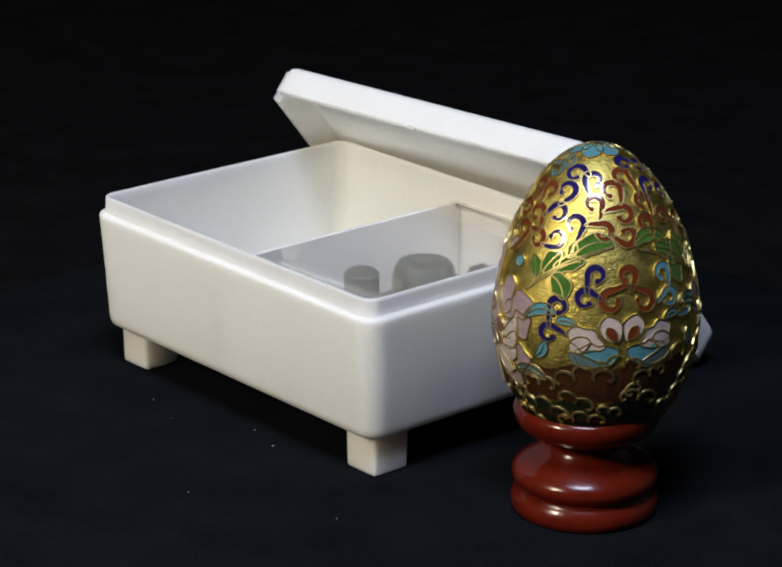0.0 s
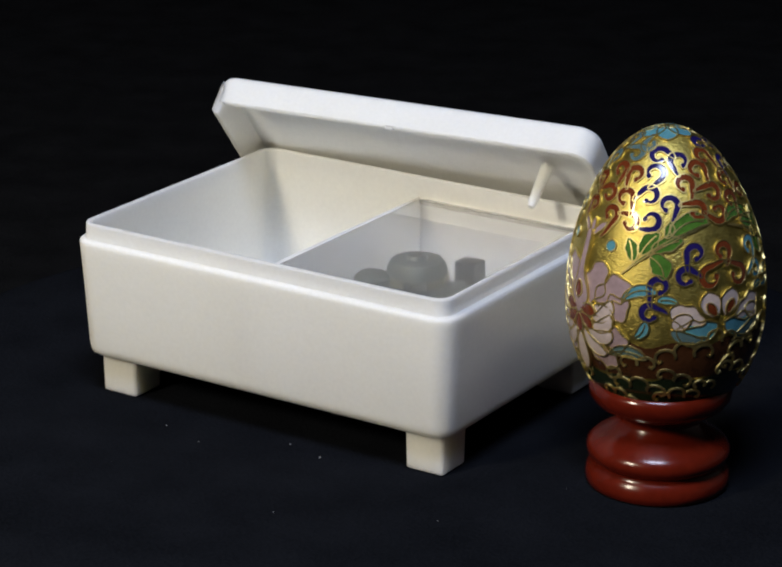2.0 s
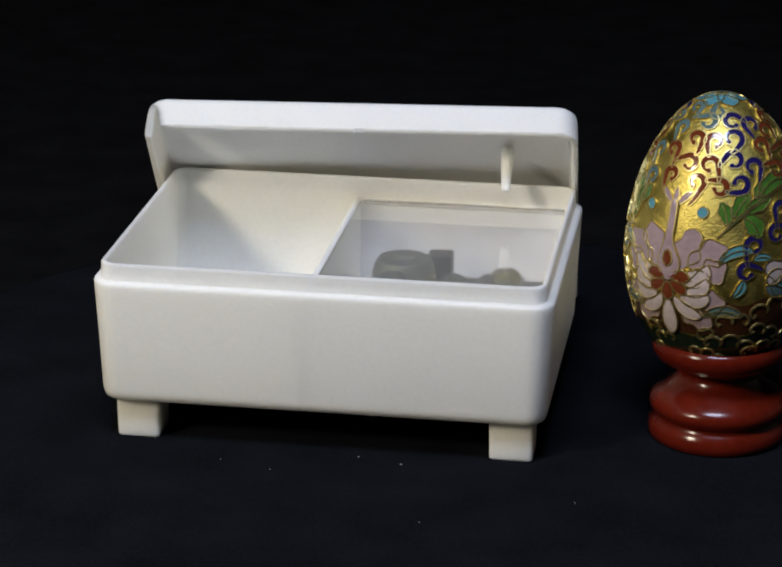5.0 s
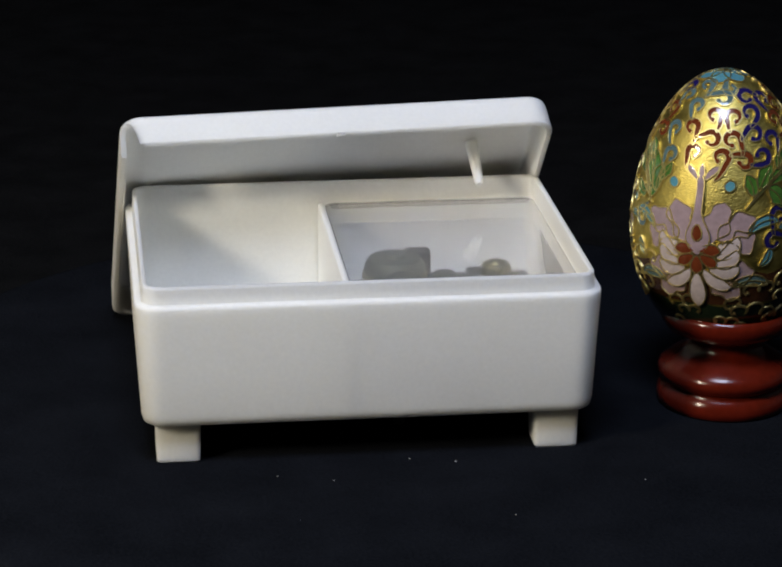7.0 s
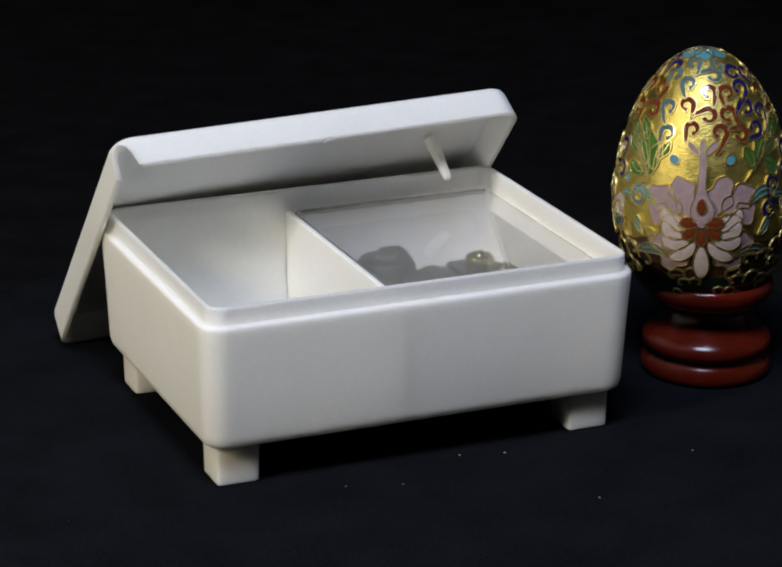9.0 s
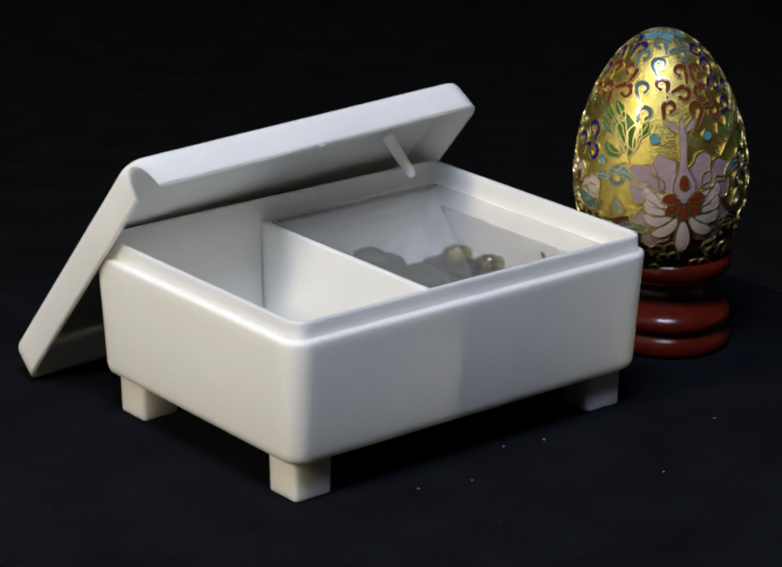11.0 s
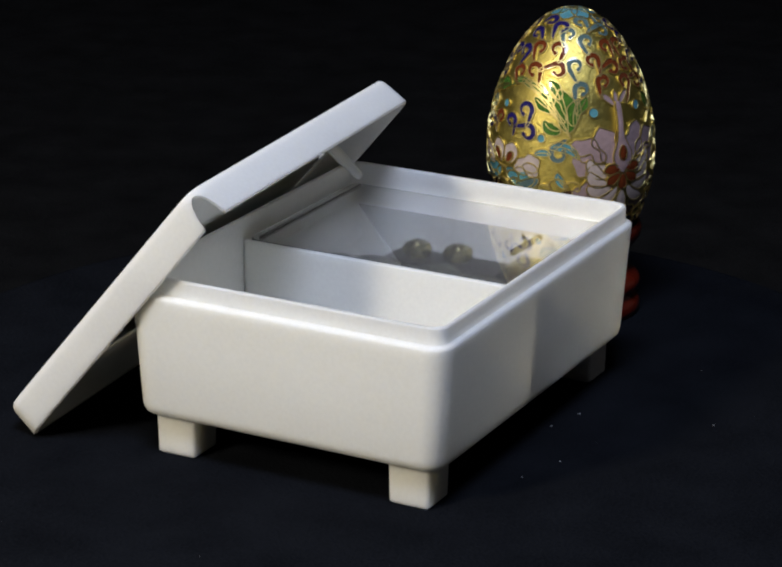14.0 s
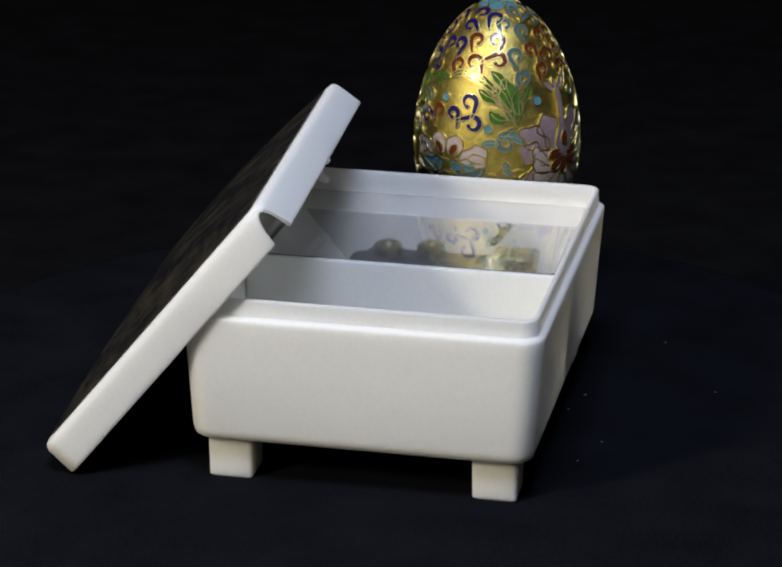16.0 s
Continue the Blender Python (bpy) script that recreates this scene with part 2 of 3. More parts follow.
def rod(bm, a, b, r, n=12):
    """A round bar from a to b."""
    a, b = Vector(a), Vector(b)
    q = (b - a).to_track_quat("Z", "Y")
    loft(bm, [[a + q @ Vector((r * k * math.cos(2 * math.pi * i / n), r * k * math.sin(2 * math.pi * i / n), z)) for i in range(n)]
              for k, z in ((0.85, 0), (1, 0.1 * r), (1, (b - a).length - 0.1 * r), (0.85, (b - a).length))])
    return bm


def movement(top):
    """The musical movement in the covered compartment."""
    mech = part("musical_movement", block(bmesh.new(), 0.0235, 0.0270, 0.0130, 0.0262, 0.002, 0.0006, (0.0290, -0.0010)), STEEL, top, "dark metal musical movement with brass posts")
    bm = lathe(bmesh.new(), [(0, 0.0165), (0.0080, 0.0166), (0.0084, 0.0172), (0.0084, 0.0330), (0.0072, 0.0350), (0.0030, 0.0354), (0.0026, 0.0364), (0, 0.0365)], 40)
    part("spring_barrel", bm, BARREL, mech, "", pose(0.0132, 0.0140, 0))
    part("barrel_rim", lathe(bmesh.new(), [(0.0085, 0.0285), (0.0090, 0.0288), (0.0090, 0.0308), (0.0085, 0.0311)], 40), BRASS, mech, "", pose(0.0132, 0.0140, 0))
    part("gear", lathe(bmesh.new(), [(0, 0.0290), (0.0046, 0.0291), (0.0048, 0.0296), (0.0048, 0.0365), (0.0036, 0.0376), (0, 0.0380)], 28), BARREL, mech, "", pose(0.0130, -0.0085, 0))
    part("gear_shaft", rod(bmesh.new(), (0.0130, -0.0085, 0.0160), (0.0130, -0.0085, 0.0292), 0.0022), STEEL, mech)
    part("pinned_cylinder", rod(bmesh.new(), (0.0270, -0.0200, 0.0262), (0.0270, 0.0150, 0.0262), 0.0050, 28), BARREL, mech)
    part("bracket", block(bmesh.new(), 0.0034, 0.0030, 0.0130, 0.0322, 0.0006, 0.0003, (0.0215, 0.0285)), STEEL, mech)
    part("comb", block(bmesh.new(), 0.0060, 0.0170, 0.0282, 0.0296, 0.0006, 0.0003, (0.0400, 0.0030)), STEEL, mech)
    part("comb_bed", block(bmesh.new(), 0.0035, 0.0170, 0.0255, 0.0283, 0.0006, 0.0003, (0.0420, 0.0030)), STEEL, mech)
    for x, y in ((0.0415, 0.0137), (0.0432, 0.0016)):
        part("screw_post", lathe(bmesh.new(), [(0.0040, 0.0290), (0.0042, 0.0315), (0.0038, 0.0325), (0.0030, 0.0329), (0.0022, 0.0327), (0.0018, 0.0334), (0.0008, 0.0338), (0, 0.0338)], 24), BRASS, mech, "dull brass round screw head", pose(x, y, 0))
    part("governor_block", block(bmesh.new(), 0.0046, 0.0052, 0.0163, 0.0328, 0.0008, 0.0004, (0.0400, -0.0230), 0.0009), BRASS, mech, "dull brass governor block")
    part("stop_lever", rod(rod(bmesh.new(), (0.0405, -0.0165, 0.0350), (0.0535, -0.0190, 0.0362), 0.0010), (0.0470, -0.0180, 0.0360), (0.0455, -0.0172, 0.0388), 0.0005), BRASS, mech, "thin brass stop lever")


# ---- the lid ----
LA, LD, LH = 0.0598, 0.0899, 0.0100


def box_lid():
    """Rear rim on the table, leaning on the box's back edge; in its own space the rim is at z = 0 and the top above."""
    top = new("box_lid")
    tagged(top, "ivory plastic box lid leaning against the open box", "lid")
    bm = bmesh.new()
    spec = [(0.0024, 0.0040, LH), (0.0010, 0.0050, LH - 0.0003), (0.0003, 0.0055, LH - 0.0010), (0.0, 0.0056, LH - 0.0022), (-0.0004, 0.0058, 0.0003), (-0.0001, 0.0056, 0.0),
            (0.0011, 0.0045, 0.0), (0.0014, 0.0042, 0.0003), (0.0018, 0.0040, LH - 0.0026), (0.0024, 0.0035, LH - 0.0018), (0.0040, 0.0025, LH - 0.0016)]
    rings = []
    cx, cy = -LA, -LD
    for inset, r, z in spec:
        row = []
        for x, y in ring(LA - inset, LD / 2 - inset, r, 12, 36):
            y -= LD / 2
            # a chipped-out scallop in one front corner of the rim
            d = abs((x - cx) - (y - cy)) / 1.4
            lift = 0.0080 * math.sqrt(1 - (d / 0.0033) ** 2) if x < -0.040 and y < -0.070 and d < 0.0033 else 0.0
            row.append((x, y, max(z, min(lift, LH - 0.0018))))
        rings.append(row)
    loft(bm, rings)
    part("shell", bm, PLASTIC, top, angle=45)
    bm = bmesh.new()
    dome = [(0.0038, -0.0002)] + [(0.0038 + 0.039 * k / 10, 0.0004 + 0.0046 * math.sin(math.pi / 2 * k / 10)) for k in range(11)]
    loft(bm, [[(x, y - LD / 2, LH + z) for x, y in ring(LA - g, LD / 2 - g, max(0.0005, 0.002 - g / 40), 6, 8)] for g, z in dome])
    part("top_panel", bm, PANEL, top, "dark glossy decorated panel")
    bm = lathe(bmesh.new(), [(0, -0.0068), (0.0008, -0.0067), (0.0012, -0.0060), (0.0013, -0.0050), (0.0019, 0.0072), (0.0, 0.0074)], 20)
    part("stop_pin", bm, PLASTIC, top, "", pose(0.0403, -0.0710, 0))
    bm = block(bmesh.new(), 0.0012, 0.0006, -0.0006, 0.0012, 0.0003, 0.0002)
    part("catch", bm, PLASTIC, top, "", pose(0.0, -LD + 0.0004, 0))
    return top


# ---- the egg and its stand ----
ER, EK, EH = 0.0244, 0.1332, 0.0380


def egg_point(lon, phi, lift=0.0):
    r = ER * math.sin(phi) * (1 - EK * math.cos(phi))
    p = Vector((r * math.cos(lon), r * math.sin(lon), EH * math.cos(phi)))
    n = Vector((p.x / ER ** 2, p.y / ER ** 2, p.z / EH ** 2)).normalized()
    return p + n * lift


ARC = [0.0]
for _k in range(1, 721):
    ARC.append(ARC[-1] + (egg_point(0, math.pi * _k / 720) - egg_point(0, math.pi * (_k - 1) / 720)).length)


def on_egg(lon0, u, v, lift):
    """The place u to the right and v above the widest line, both along the surface in millimetres."""
    arc = ARC[360] - v / 1000
    arc = min(max(arc, 1e-5), ARC[-1] - 1e-5)
    lo = next(k for k in range(720) if ARC[k + 1] >= arc)
    phi = math.pi * (lo + (arc - ARC[lo]) / (ARC[lo + 1] - ARC[lo])) / 720
    r = max(ER * math.sin(phi) * (1 - EK * math.cos(phi)), 0.002)
    return egg_point(lon0 + u / 1000 / r, phi, lift)


def motif(name, parent, lon0, line, half, enamel, lift=0.24, wire=0.16):
    """One enamel cell: a band along line (u, v in mm) of the half widths given, with a gilt wire along each edge."""
    n = len(line)
    left, right = [], []
    for i, (u, v) in enumerate(line):
        a, b = line[max(i - 1, 0)], line[min(i + 1, n - 1)]
        du, dv = b[0] - a[0], b[1] - a[1]
        d = math.hypot(du, dv) or 1.0
        left.append((u - dv / d * half[i], v + du / d * half[i]))
        right.append((u + dv / d * half[i], v - du / d * half[i]))
    bm = bmesh.new()
    k = lift / 1000
    rows = [[bm.verts.new(on_egg(lon0, *p, h)) for p, h in ((left[i], k), (line[i], k * 1.3), (right[i], k))] for i in range(n)]
    for r0, r1 in zip(rows, rows[1:]):
        for c in (0, 1):
            bm.faces.new((r0[c + 1], r1[c + 1], r1[c], r0[c]))
    w = wire / 1000
    for edge in (left, right, line[:-2]) if name == "leaf" else (left, right):
        tube, n = [], len(edge)
        for i in range(n):
            p = on_egg(lon0, *edge[i], 0.0)
            up = (on_egg(lon0, *edge[i], 0.001) - p).normalized()
            q = on_egg(lon0, *edge[min(i + 1, n - 1)], 0.0) - on_egg(lon0, *edge[max(i - 1, 0)], 0.0)
            side = q.cross(up)
            side = side.normalized() if side.length > 1e-9 else Vector((1, 0, 0))
            tube.append([bm.verts.new(p + side * (w * x) + up * (0.0 if y < 0 else max(k * 0.6, k - 0.00014) + w * y)) for x, y in ((-1, -1), (1, -1), (0.8, 1.6), (-0.8, 1.6))])
        for t0, t1 in zip(tube, tube[1:]):
            for c in range(4):
                f = bm.faces.new((t0[c], t0[(c + 1) % 4], t1[(c + 1) % 4], t1[c]))
                f.material_index = 1
    return part(name, bm, (enamel, WIRE), parent, "", pose(0, 0, EH), 70)


def hook(parent, lon, v, bearing, reach, r, side, enamel, fat=0.88, turn=290):
    """A comma: from its root, reach mm from the curl's middle towards bearing, a stem runs onto a curl of radius r. side: 1 curls left, -1 right."""
    n, k, pts, half = 30, 9, [], []
    r *= 1.14
    reach = max(reach * 1.16, r * 1.15)
    b = radians(bearing)
    a = b + side * math.acos(r / reach)
    root, touch = Vector((reach * math.cos(b), reach * math.sin(b))), Vector((r * math.cos(a), r * math.sin(a)))
    out = touch.normalized()
    for i in range(n):
        if i < k:
            q = i / k
            p = root.lerp(touch, q) + out * (0.10 * (touch - root).length * math.sin(math.pi * q) * (1 - q))
        else:
            q = (i - k) / (n - 1 - k)
            w, rr = a + side * radians(turn) * q, r * (1 - 0.50 * q * q)
            p = Vector((rr * math.cos(w), rr * math.sin(w)))
        pts.append((p.x, v + p.y))
        s = i / (n - 1)
        w = 0.30 + 0.70 * math.sin(math.pi * min(1.0, s / 0.92)) ** 0.8
        half.append(fat * (w if s < 0.86 else 0.50 + 0.45 * math.sin(math.pi * (s - 0.86) / 0.17)))
    half[0], half[-1] = 0.10, 0.16
    return motif("scroll", parent, radians(lon), pts, half, enamel)


def hooks(parent, enamel, rows):
    """rows: longitude, height, bearing and reach of the root, radius, side."""
    for lon, v, bearing, reach, r, side in rows:
        hook(parent, lon, v, bearing, reach, r, side, enamel)


def cloud(parent, lon, v, size, lobes, enamel, turn=0.0):
    """A cloud edge: a gilt line over two or three lobes, curled in at both ends."""
    pts, step = [], 3.4 * size
    for j in range(lobes):
        mid = (j - (lobes - 1) / 2) * step
        lift = size * (1.1 if lobes == 3 and j == 1 else 0.0)
        for i in range(9):
            a = radians(200 - 220 * i / 8)
            pts.append((mid + 0.54 * step * math.cos(a), lift + 1.5 * size * math.sin(a)))
    x0, y0 = pts[0]
    pts = [(x0 + 1.1 * size, y0 - 0.1 * size), (x0 + 0.55 * size, y0 - 0.6 * size)] + pts
    x1, y1 = pts[-1]
    pts += [(x1 - 0.55 * size, y1 - 0.6 * size), (x1 - 1.1 * size, y1 - 0.1 * size)]
    c, d = math.cos(radians(turn)), math.sin(radians(turn))
    line = [(x * c - y * d, v + x * d + y * c) for x, y in pts]
    return motif("cloud", parent, radians(lon), line, [0.16] * len(line), enamel, 0.2, 0.17)


def petal(parent, lon0, u, v, bearing, length, half, enamel, bend=0.0, name="petal", fullest=0.6, n=14, lift=0.24, wave=0.0):
    """A petal or leaf from its root towards bearing (degrees, anticlockwise from the right)."""
    line, widths, x, y, a = [], [], u, v, radians(bearing)
    for i in range(n):
        s = i / (n - 1)
        line.append((x, y))
        k = s / fullest * 0.5 if s < fullest else 0.5 + 0.5 * (s - fullest) / (1 - fullest)
        widths.append(max(0.06, half * math.sin(math.pi * min(max(k, 0.0), 1.0)) ** (0.5 if name == "dot" else 0.62) * (1 + wave * math.sin(13 * s + u))))
        x, y, a = x + math.cos(a) * length / (n - 1), y + math.sin(a) * length / (n - 1), a + radians(bend) / (n - 1)
    return motif(name, parent, lon0, line, widths, enamel, lift, 0.19)


def lotus(top, lon):
    """The large lotus with its long pistil, and the curls above it."""
    c = -5.6
    for m in (1, -1):
        def br(b):
            return b if m > 0 else 180 - b
        # broad pink petals behind
        petal(top, lon, m * 1.8, c + 3, br(60), 12.6, 3.5, PINK, m * 16, wave=0.22, n=20)
        petal(top, lon, m * 5.5, c + 4.5, br(44), 11.3, 3.2, PINK, m * -30, wave=0.22, n=20)
        petal(top, lon, m * 6.0, c + 1.5, br(14), 10.2, 3.1, PINK, m * 28, wave=0.22, n=20)
        petal(top, lon, m * 5.5, c - 3.5, br(-18), 9.6, 3.0, PINK, m * 30, wave=0.22, n=20)
        petal(top, lon, m * 3.2, c - 5.5, br(-48), 9.8, 3.1, PINK, m * 24, wave=0.22, n=20)
        # pale curling petals in front
        petal(top, lon, m * 4.2, c + 1.6, br(30), 7.8, 1.9, PALE, m * -95, lift=0.40)
        petal(top, lon, m * 4.6, c + 0.2, br(2), 8.6, 1.8, PALE, m * 90, lift=0.46)
        petal(top, lon, m * 4.2, c - 1.6, br(-20), 8.2, 1.7, PALE, m * 110, lift=0.52)
        petal(top, lon, m * 3.2, c - 2.8, br(-44), 8.6, 1.8, PALE, m * 100, lift=0.58)
        petal(top, lon, m * 1.8, c - 3.4, br(-66), 9.0, 1.8, PALE, m * 65, lift=0.64)
        # the red heart
        petal(top, lon, m * 0.6, c + 1.6, br(16), 5.4, 1.6, RED, m * -35, fullest=0.6, lift=0.82)
        petal(top, lon, m * 0.8, c + 0.4, br(-26), 5.0, 1.5, RED, m * -20, fullest=0.65, lift=0.82)
        petal(top, lon, m * 13.2, c + 5.6, br(62), 10.0, 1.5, SKY, m * -95, "leaf")
        petal(top, lon, m * 9.0, c - 8.6, br(34), 10.5, 1.6, TEAL, m * -75, "leaf")
        petal(top, lon, m * 7.6, c + 17.3, 90, 3.0, 1.45, SKY, 0, "dot", 0.5)
        petal(top, lon, m * 0.8, c + 20.0, br(58), 5.4, 0.9, PINK, m * -25)
        petal(top, lon, m * 16.2, c - 3.0, br(20), 6.0, 1.3, SKY, m * 80, "leaf")
    petal(top, lon, 0, c - 4.2, -90, 10.5, 2.1, PALE, lift=0.72)
    petal(top, lon, 0, c + 0.4, -90, 5.0, 1.6, RED, fullest=0.65, lift=0.82)
    petal(top, lon, 0, c + 19.5, 90, 5.0, 0.8, PINK)
    # the pistil: a flask with a long neck
    n = 20
    line = [(0.15 * math.sin(i * 0.5), c + 0.8 + 20.5 * i / (n - 1)) for i in range(n)]
    half = [0.5] + [0.95 + 2.2 * math.exp(-((i / (n - 1) - 0.22) / 0.19) ** 2) for i in range(1, n - 1)] + [0.5]
    motif("pistil", top, lon, line, half, PINK, 0.90)
    petal(top, lon, 0, c + 4.4, 90, 4.4, 1.3, RED, fullest=0.4, lift=1.15)


def blossom(top, lon):
    """The small pink and turquoise flower between two lotuses, with blue curls and green sprays above."""
    c = -4.0
    for m in (1, -1):
        def br(b):
            return b if m > 0 else 180 - b
        petal(top, lon, m * 1.0, c + 0.2, br(58), 7.0, 2.7, PALE, m * 25)
        petal(top, lon, m * 1.4, c + 0.6, br(56), 4.0, 1.1, RED, lift=0.46)
        petal(top, lon, m * 4.2, c - 0.8, br(20), 9.5, 2.8, PALE, m * 10, wave=0.14, n=20)
        petal(top, lon, m * 7.5, c + 0.6, br(-4), 5.5, 2.0, PALE, m * -60, lift=0.34)
        petal(top, lon, m * 1.0, c - 1.4, br(-34), 11.0, 3.2, SKY, m * 65, wave=0.1, n=20)
        petal(top, lon, m * 5.0, c - 5.0, br(-4), 8.5, 1.5, TEAL, m * 50, lift=0.34)
        petal(top, lon, m * 10.8, c + 4.2, br(40), 5.5, 1.1, SKY, m * -70, "leaf")


def leaves(top, rows, enamel):
    """rows: longitude and height of the root, bearing, length, half width, bend."""
    for lon, v, bearing, length, half, bend in rows:
        petal(top, radians(lon), 0, v, bearing - bend / 2, length, half * 1.3 if half > 0.6 else half, enamel, bend, "leaf" if half > 0.6 else "stem", 0.5, 16, wave=0.10 if half > 0.6 else 0.0)


def sprays(top):
    """The green sprays over the two small flowers, and the curls among them."""
    leaves(top, ((270, 6.9, 31, 23, 0.34, -30), (276, 10.2, 107, 6.0, 1.3, 40), (281, 12.0, 51, 7.0, 1.6, -30), (288, 13.0, 18, 8.0, 1.4, -30),
                 (287, 11.7, -60, 7.0, 1.9, -75), (297, 16.2, 77, 4.2, 0.9, 30), (301, 16.6, 12, 10.5, 1.8, -95)), GREEN)
    leaves(top, ((32, 6.9, 149, 21, 0.34, 30), (8, 17.4, 178, 11.5, 1.3, 130), (356, 17.6, -30, 11.0, 2.1, -30), (10, 15.4, -75, 8.0, 1.9, 40), (22, 12.0, 100, 8.0, 1.8, -30), (26, 9.6, 60, 6.0, 1.5, 40)), GREEN)
    leaves(top, ((204, 6.1, 136, 22, 0.34, 35), (202, 7.4, 104, 13.0, 2.5, 26), (195, 17.0, 128, 6.8, 1.2, 40), (192, 13.6, 152, 7.6, 1.3, -30), (197, 8.4, 150, 6.4, 1.4, -100), (206, 9.5, 80, 8.0, 1.5, -40),
                 (168, 20.0, 197, 8.5, 0.7, 110), (200, 10.6, 122, 9.0, 1.3, -25), (188, 16.4, 150, 8.5, 1.1, 35), (180, 18.6, 168, 8.0, 0.9, 40), (207, 13.0, 60, 6.0, 1.1, 40)), GREEN)
    leaves(top, ((106, 6.9, 40, 18, 0.34, -35), (110, 8.4, 80, 11.0, 2.2, -30), (118, 13.0, 50, 7.0, 1.3, -40), (126, 15.6, 20, 8.0, 1.5, -60), (116, 9.0, 20, 6.5, 1.5, -70)), GREEN)
    # curls between the sprays and the flowers
    hooks(top, BLUE, ((315, 12.2, -111, 4.4, 1.8, -1), (309, 6.7, -6, 3.3, 1.9, 1), (293, 4.4, -108, 4.9, 1.9, -1), (288, -2.2, 0, 3.8, 1.9, 1)))
    hooks(top, RED, ((334, 11.8, -84, 3.3, 1.8, 1), (324, 6.2, 34, 5.1, 2.2, 1), (343, 5.6, 136, 4.7, 2.1, -1), (143, 8.7, -98, 4.4, 1.4, -1)))
    hooks(top, SKY, ((358, 11.2, -85, 4.3, 1.8, 1), (1, 5.0, 190, 3.4, 1.8, -1), (15, 2.0, 200, 3.6, 1.7, 1)))
    hooks(top, BLUE, ((168, 12.7, -80, 4.1, 1.9, 1), (172, 6.6, 179, 4.8, 1.9, -1), (156, 8.8, -72, 4.0, 1.5, 1), (130, 6.0, 0, 4.0, 1.8, 1)))
    hooks(top, TEAL, ((196, 1.5, 60, 4.2, 2.0, 1), (128, 11.5, -70, 4.0, 1.8, -1), (118, 2.0, 120, 4.0, 1.9, -1)))
    for lon, v in ((183, 4.2), (147, 11.8), (122, 5.5)):
        petal(top, radians(lon), 0, v, 90, 2.6, 1.25, SKY, 0, "dot", 0.5)


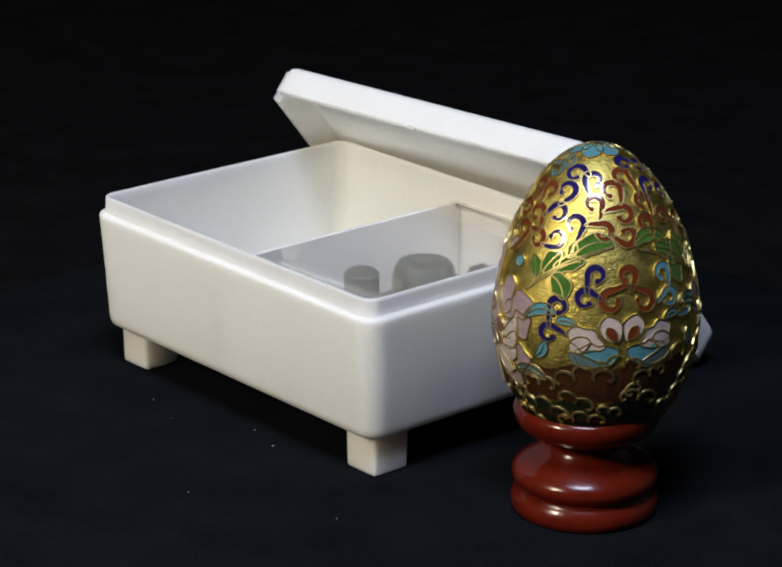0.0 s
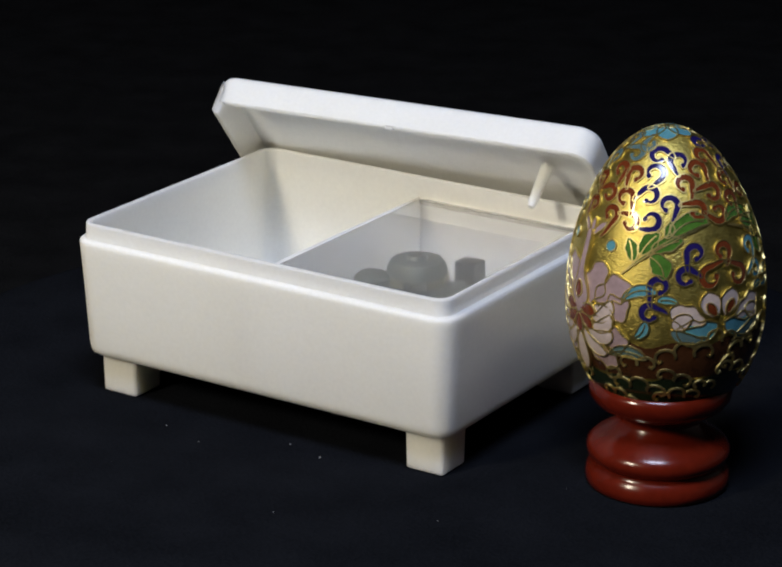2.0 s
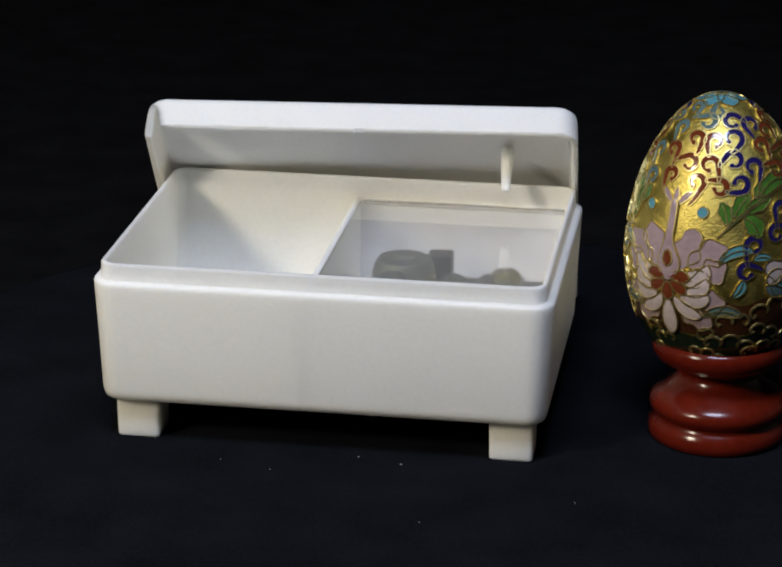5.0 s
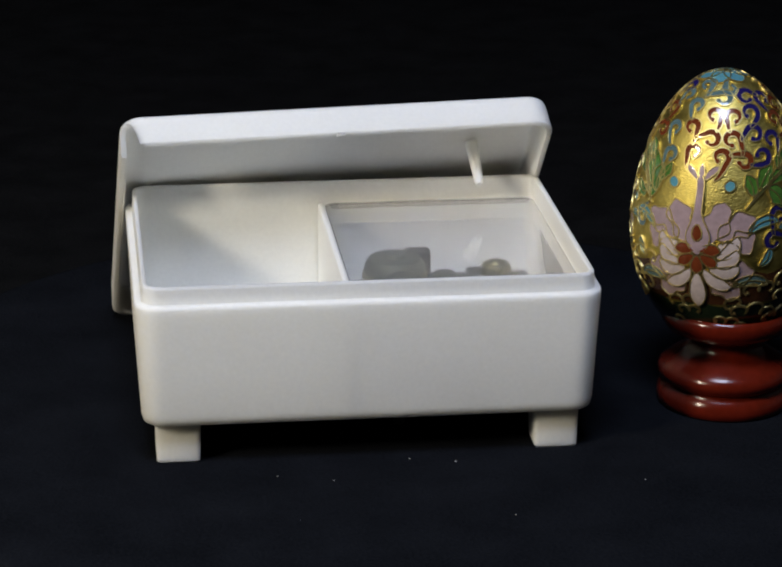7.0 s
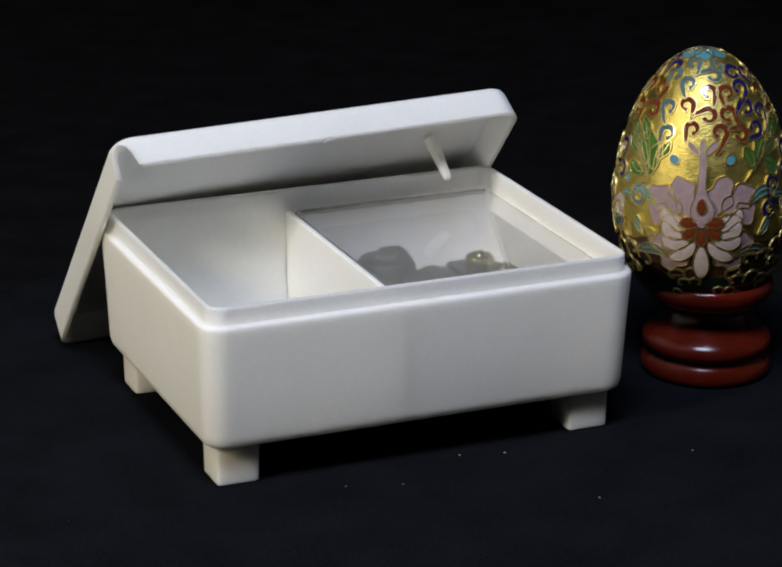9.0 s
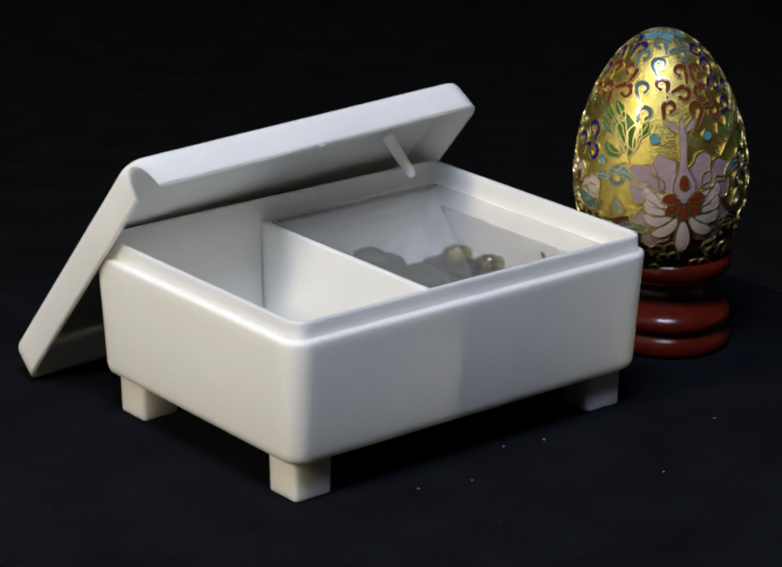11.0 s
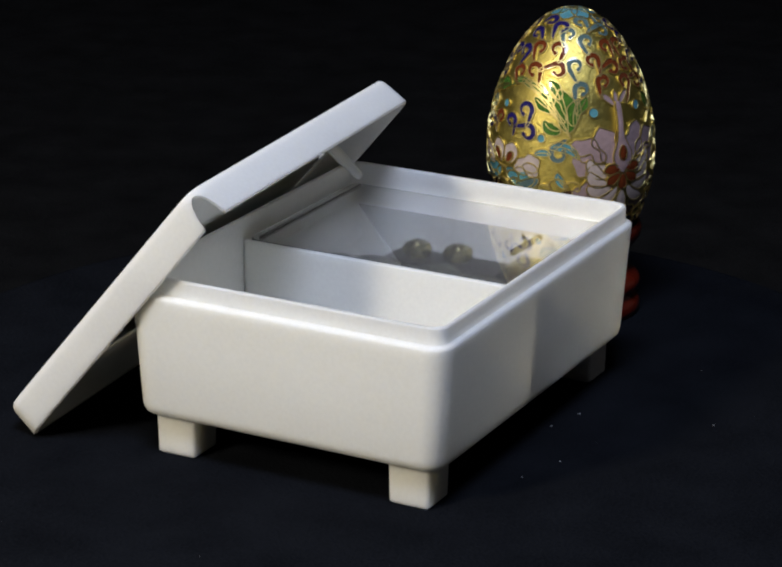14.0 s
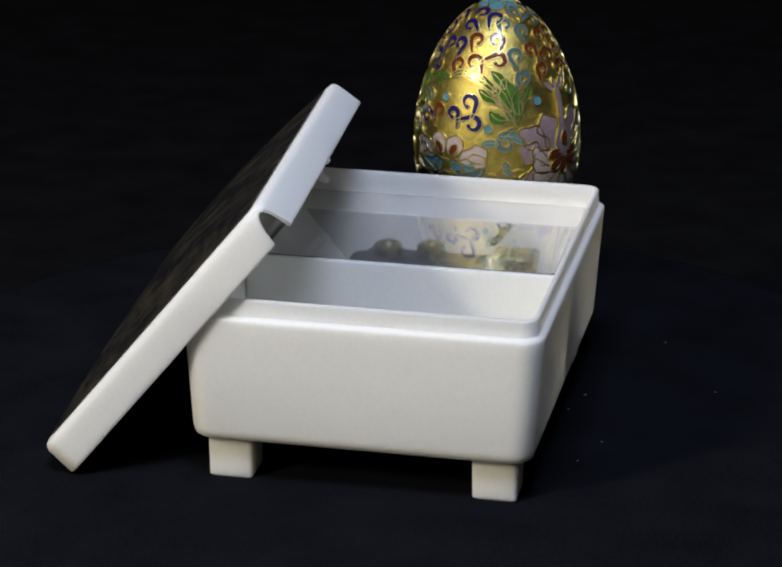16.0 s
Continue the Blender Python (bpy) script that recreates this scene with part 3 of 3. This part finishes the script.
def crown_curls(top):
    """The commas over the upper half, in patches of one colour."""
    hooks(top, BLUE, ((288, 36.8, -13, 3.2, 1.85, 1), (312, 35.1, -96, 3.5, 1.85, -1), (285, 32.0, -107, 3.4, 2.0, 1), (283, 26.3, -156, 3.6, 1.9, -1), (299, 24.1, -84, 3.5, 1.85, 1), (286, 20.3, -157, 3.6, 1.9, 1)))
    hooks(top, RED, ((346, 35.6, -64, 5.5, 1.75, 1), (330, 32.3, -68, 3.5, 2.0, 1), (313, 29.1, -75, 3.6, 1.75, 1), (358, 28.5, -74, 3.9, 1.75, 1), (337, 26.2, 171, 4.3, 1.85, -1), (320, 22.4, 160, 3.9, 1.85, -1),
                     (337, 21.2, 165, 3.4, 1.85, 1), (354, 23.5, -79, 3.6, 1.6, 1), (14, 23.9, -47, 4.6, 1.6, 1), (33, 21.5, -110, 4.4, 1.6, -1)))
    hooks(top, BLUE, ((27, 37.0, -65, 4.3, 1.5, 1), (15, 32.0, -120, 4.0, 1.6, -1), (32, 29.1, -78, 3.8, 1.6, 1), (1, 39.0, -30, 3.4, 1.5, 1), (48, 25.5, -95, 4.0, 1.7, -1), (50, 33.0, -80, 3.6, 1.6, 1)))
    hooks(top, RED, ((246, 31.7, -80, 3.9, 1.6, 1), (266, 31.2, -105, 3.6, 1.75, -1), (225, 28.0, -74, 4.2, 1.55, 1), (245, 25.3, -175, 3.8, 1.75, -1), (263, 25.1, -61, 4.3, 1.85, 1), (232, 21.6, -102, 4.2, 1.5, -1),
                     (254, 20.6, -107, 5.6, 1.75, 1), (271, 19.5, 156, 3.4, 1.75, -1)))
    hooks(top, TEAL, ((220, 40.6, -67, 3.8, 1.45, 1), (268, 39.8, 91, 3.0, 1.35, 1), (254, 36.7, 179, 4.4, 1.75, -1), (222, 34.0, -87, 3.6, 1.6, -1), (207, 26.7, -80, 4.2, 1.7, -1), (212, 19.8, -110, 3.6, 1.7, -1), (198, 36.4, -100, 3.6, 1.5, -1)))
    hooks(top, BLUE, ((153, 40.4, -140, 2.6, 1.45, -1), (184, 38.4, -111, 3.6, 1.7, -1), (145, 35.1, -26, 3.4, 1.5, 1), (130, 28.6, -94, 5.6, 1.4, -1), (144, 29.1, -91, 4.2, 1.6, 1), (126, 21.4, 70, 2.8, 1.3, 1)))
    hooks(top, RED, ((164, 31.1, -92, 3.6, 1.65, -1), (187, 31.4, -82, 3.4, 1.75, 1), (151, 23.0, -75, 3.4, 1.65, -1), (167, 24.3, -62, 4.4, 1.85, 1), (190, 25.4, -169, 4.8, 1.75, -1)))
    # the far side
    hooks(top, RED, ((66, 31.5, -80, 3.9, 1.6, 1), (86, 31.2, -105, 3.6, 1.75, -1), (45, 19.5, -74, 4.0, 1.55, 1), (65, 25.3, -175, 3.8, 1.75, -1), (83, 25.1, -61, 4.3, 1.85, 1), (74, 20.4, -107, 5.0, 1.7, 1), (92, 19.5, 156, 3.4, 1.75, -1)))
    hooks(top, BLUE, ((108, 36.8, -13, 3.2, 1.85, 1), (105, 32.0, -107, 3.4, 2.0, 1), (104, 26.3, -156, 3.6, 1.9, -1), (116, 23.4, -84, 3.5, 1.7, 1), (74, 37.5, -60, 3.4, 1.6, 1)))


def egg():
    top = new("cloisonne_egg")
    tagged(top, "gilt cloisonne egg with enamel scrolls, leaves and lotus flowers", "egg")
    bm = bmesh.new()
    prof = [(ER * math.sin(p) * (1 - EK * math.cos(p)), EH * math.cos(p)) for p in [math.pi * (1 - i / 60) for i in range(61)]]
    prof[0], prof[-1] = (0, -EH), (0, EH)
    lathe(bm, prof, 96)
    part("shell", bm, GOLD, top, "polished gilt copper shell", pose(0, 0, EH), 80)
    for q in (0, 1):
        lotus(top, radians(-119.5 + 180 * q))
        blossom(top, radians(-30.5 + 183.5 * q))
    sprays(top)
    crown_curls(top)
    rnd = random.Random(3)
    for i in range(6):
        petal(top, 2 * math.pi * i / 6, 0, 41.6, 90, 6.6, 2.7, SKY, 0, "cap_petal", 0.35)
    bm = bmesh.new()
    lathe(bm, [(0.0034, 0.0 - 0.0002), (0.0030, 0.0002), (0.0, 0.0004)], 24)
    part("cap", bm, SKY, top, "", pose(0, 0, 2 * EH - 0.00015))
    # dark enamel ground round the foot, and clouds of curls on it
    for name, enamel, hi, lo in (("brown_band", UMBER, -10.4, -20.0), ("moss_band", MOSS, -20.0, -34.0)):
        bm = bmesh.new()
        rows = [[bm.verts.new(on_egg(2 * math.pi * i / 72, 0, hi + (lo - hi) * k / 6 + (0.9 * math.sin(11 * 2 * math.pi * i / 72) if k == 0 else 0), 0.00008)) for i in range(72)] for k in range(7)]
        for r0, r1 in zip(rows, rows[1:]):
            for i in range(72):
                bm.faces.new((r0[i], r1[i], r1[(i + 1) % 72], r0[(i + 1) % 72]))
        part(name, bm, enamel, top, "", pose(0, 0, EH), 80)
    for v, count, hue, size in ((-9.4, 9, UMBER, 1.35), (-12.6, 9, UMBER, 1.4), (-16.0, 9, UMBER, 1.35), (-19.6, 9, UMBER, 1.2), (-23.2, 8, MOSS, 1.1), (-26.8, 7, MOSS, 0.95)):
        for i in range(count):
            lon = 360 * (i + rnd.uniform(-0.22, 0.22)) / count + 17 * v
            near = abs((lon + 119.5 + 90) % 180 - 90)
            if v > -18 and near < (40 if v > -13 else 30):
                continue
            cloud(top, lon, v + rnd.uniform(-1.2, 1.2), size * rnd.uniform(0.75, 1.2), rnd.choice((1, 2, 2, 3)), hue, rnd.uniform(-35, 35))
    return top


def stand():
    top = new("egg_stand")
    tagged(top, "turned wooden egg stand in glossy red lacquer", "stand")
    base = [(0, 0), (17.2, 0), (18.0, 0.6), (18.3, 2.2), (18.0, 4.2), (17.0, 5.4), (16.4, 6.2), (16.4, 6.6), (0, 6.6)]
    waist = [(16.2, 6.4), (16.8, 6.9), (17.9, 8.2), (18.2, 9.6), (17.8, 11.0), (16.6, 12.2), (14.6, 13.5), (12.4, 15.0), (10.8, 16.7), (10.1, 18.2), (10.6, 19.2), (0, 19.2)]
    cup = [(10.4, 19.0), (11.4, 19.4), (14.2, 20.8), (16.6, 22.2), (17.8, 24.0), (18.1, 26.0), (17.7, 27.6), (17.0, 28.0), (16.4, 27.4), (14.5, 23.0), (9.0, 19.2), (0, 19.1)]
    for name, mm in (("base_ring", base), ("waist", waist), ("cup", cup)):
        part(name, lathe(bmesh.new(), [(r / 1000, z / 1000) for r, z in mm], 72), LACQUER, top, angle=60)
    return top


setting()
disc = turntable()
box = music_box()
lid = box_lid()
jewel_egg = egg()
foot = stand()


# ---- motion ----
def motions():
    homes = [(disc, pose(0, 0, -0.042)), (box, pose(BOX[0], BOX[1], TOP)), (lid, pose(-0.0172, 0.0736, TOP + 0.0003, -50.45, -0.5, 3.8)),
             (jewel_egg, pose(0.0865, -0.0118, 0.0542, 0.3, -2.2, 0) @ pose(0, 0, -EH)), (foot, pose(0.0881, -0.0153, TOP))]
    times, sway = [t for t, _ in SWAY], [d for _, d in SWAY]
    for thing, home in homes:
        walk(thing, [(0.25 * k, pose(0, 0, 0, 0, 0, START + PACE * 0.25 * k + float(np.interp(0.25 * k, times, sway))) @ home) for k in range(65)])


motions()
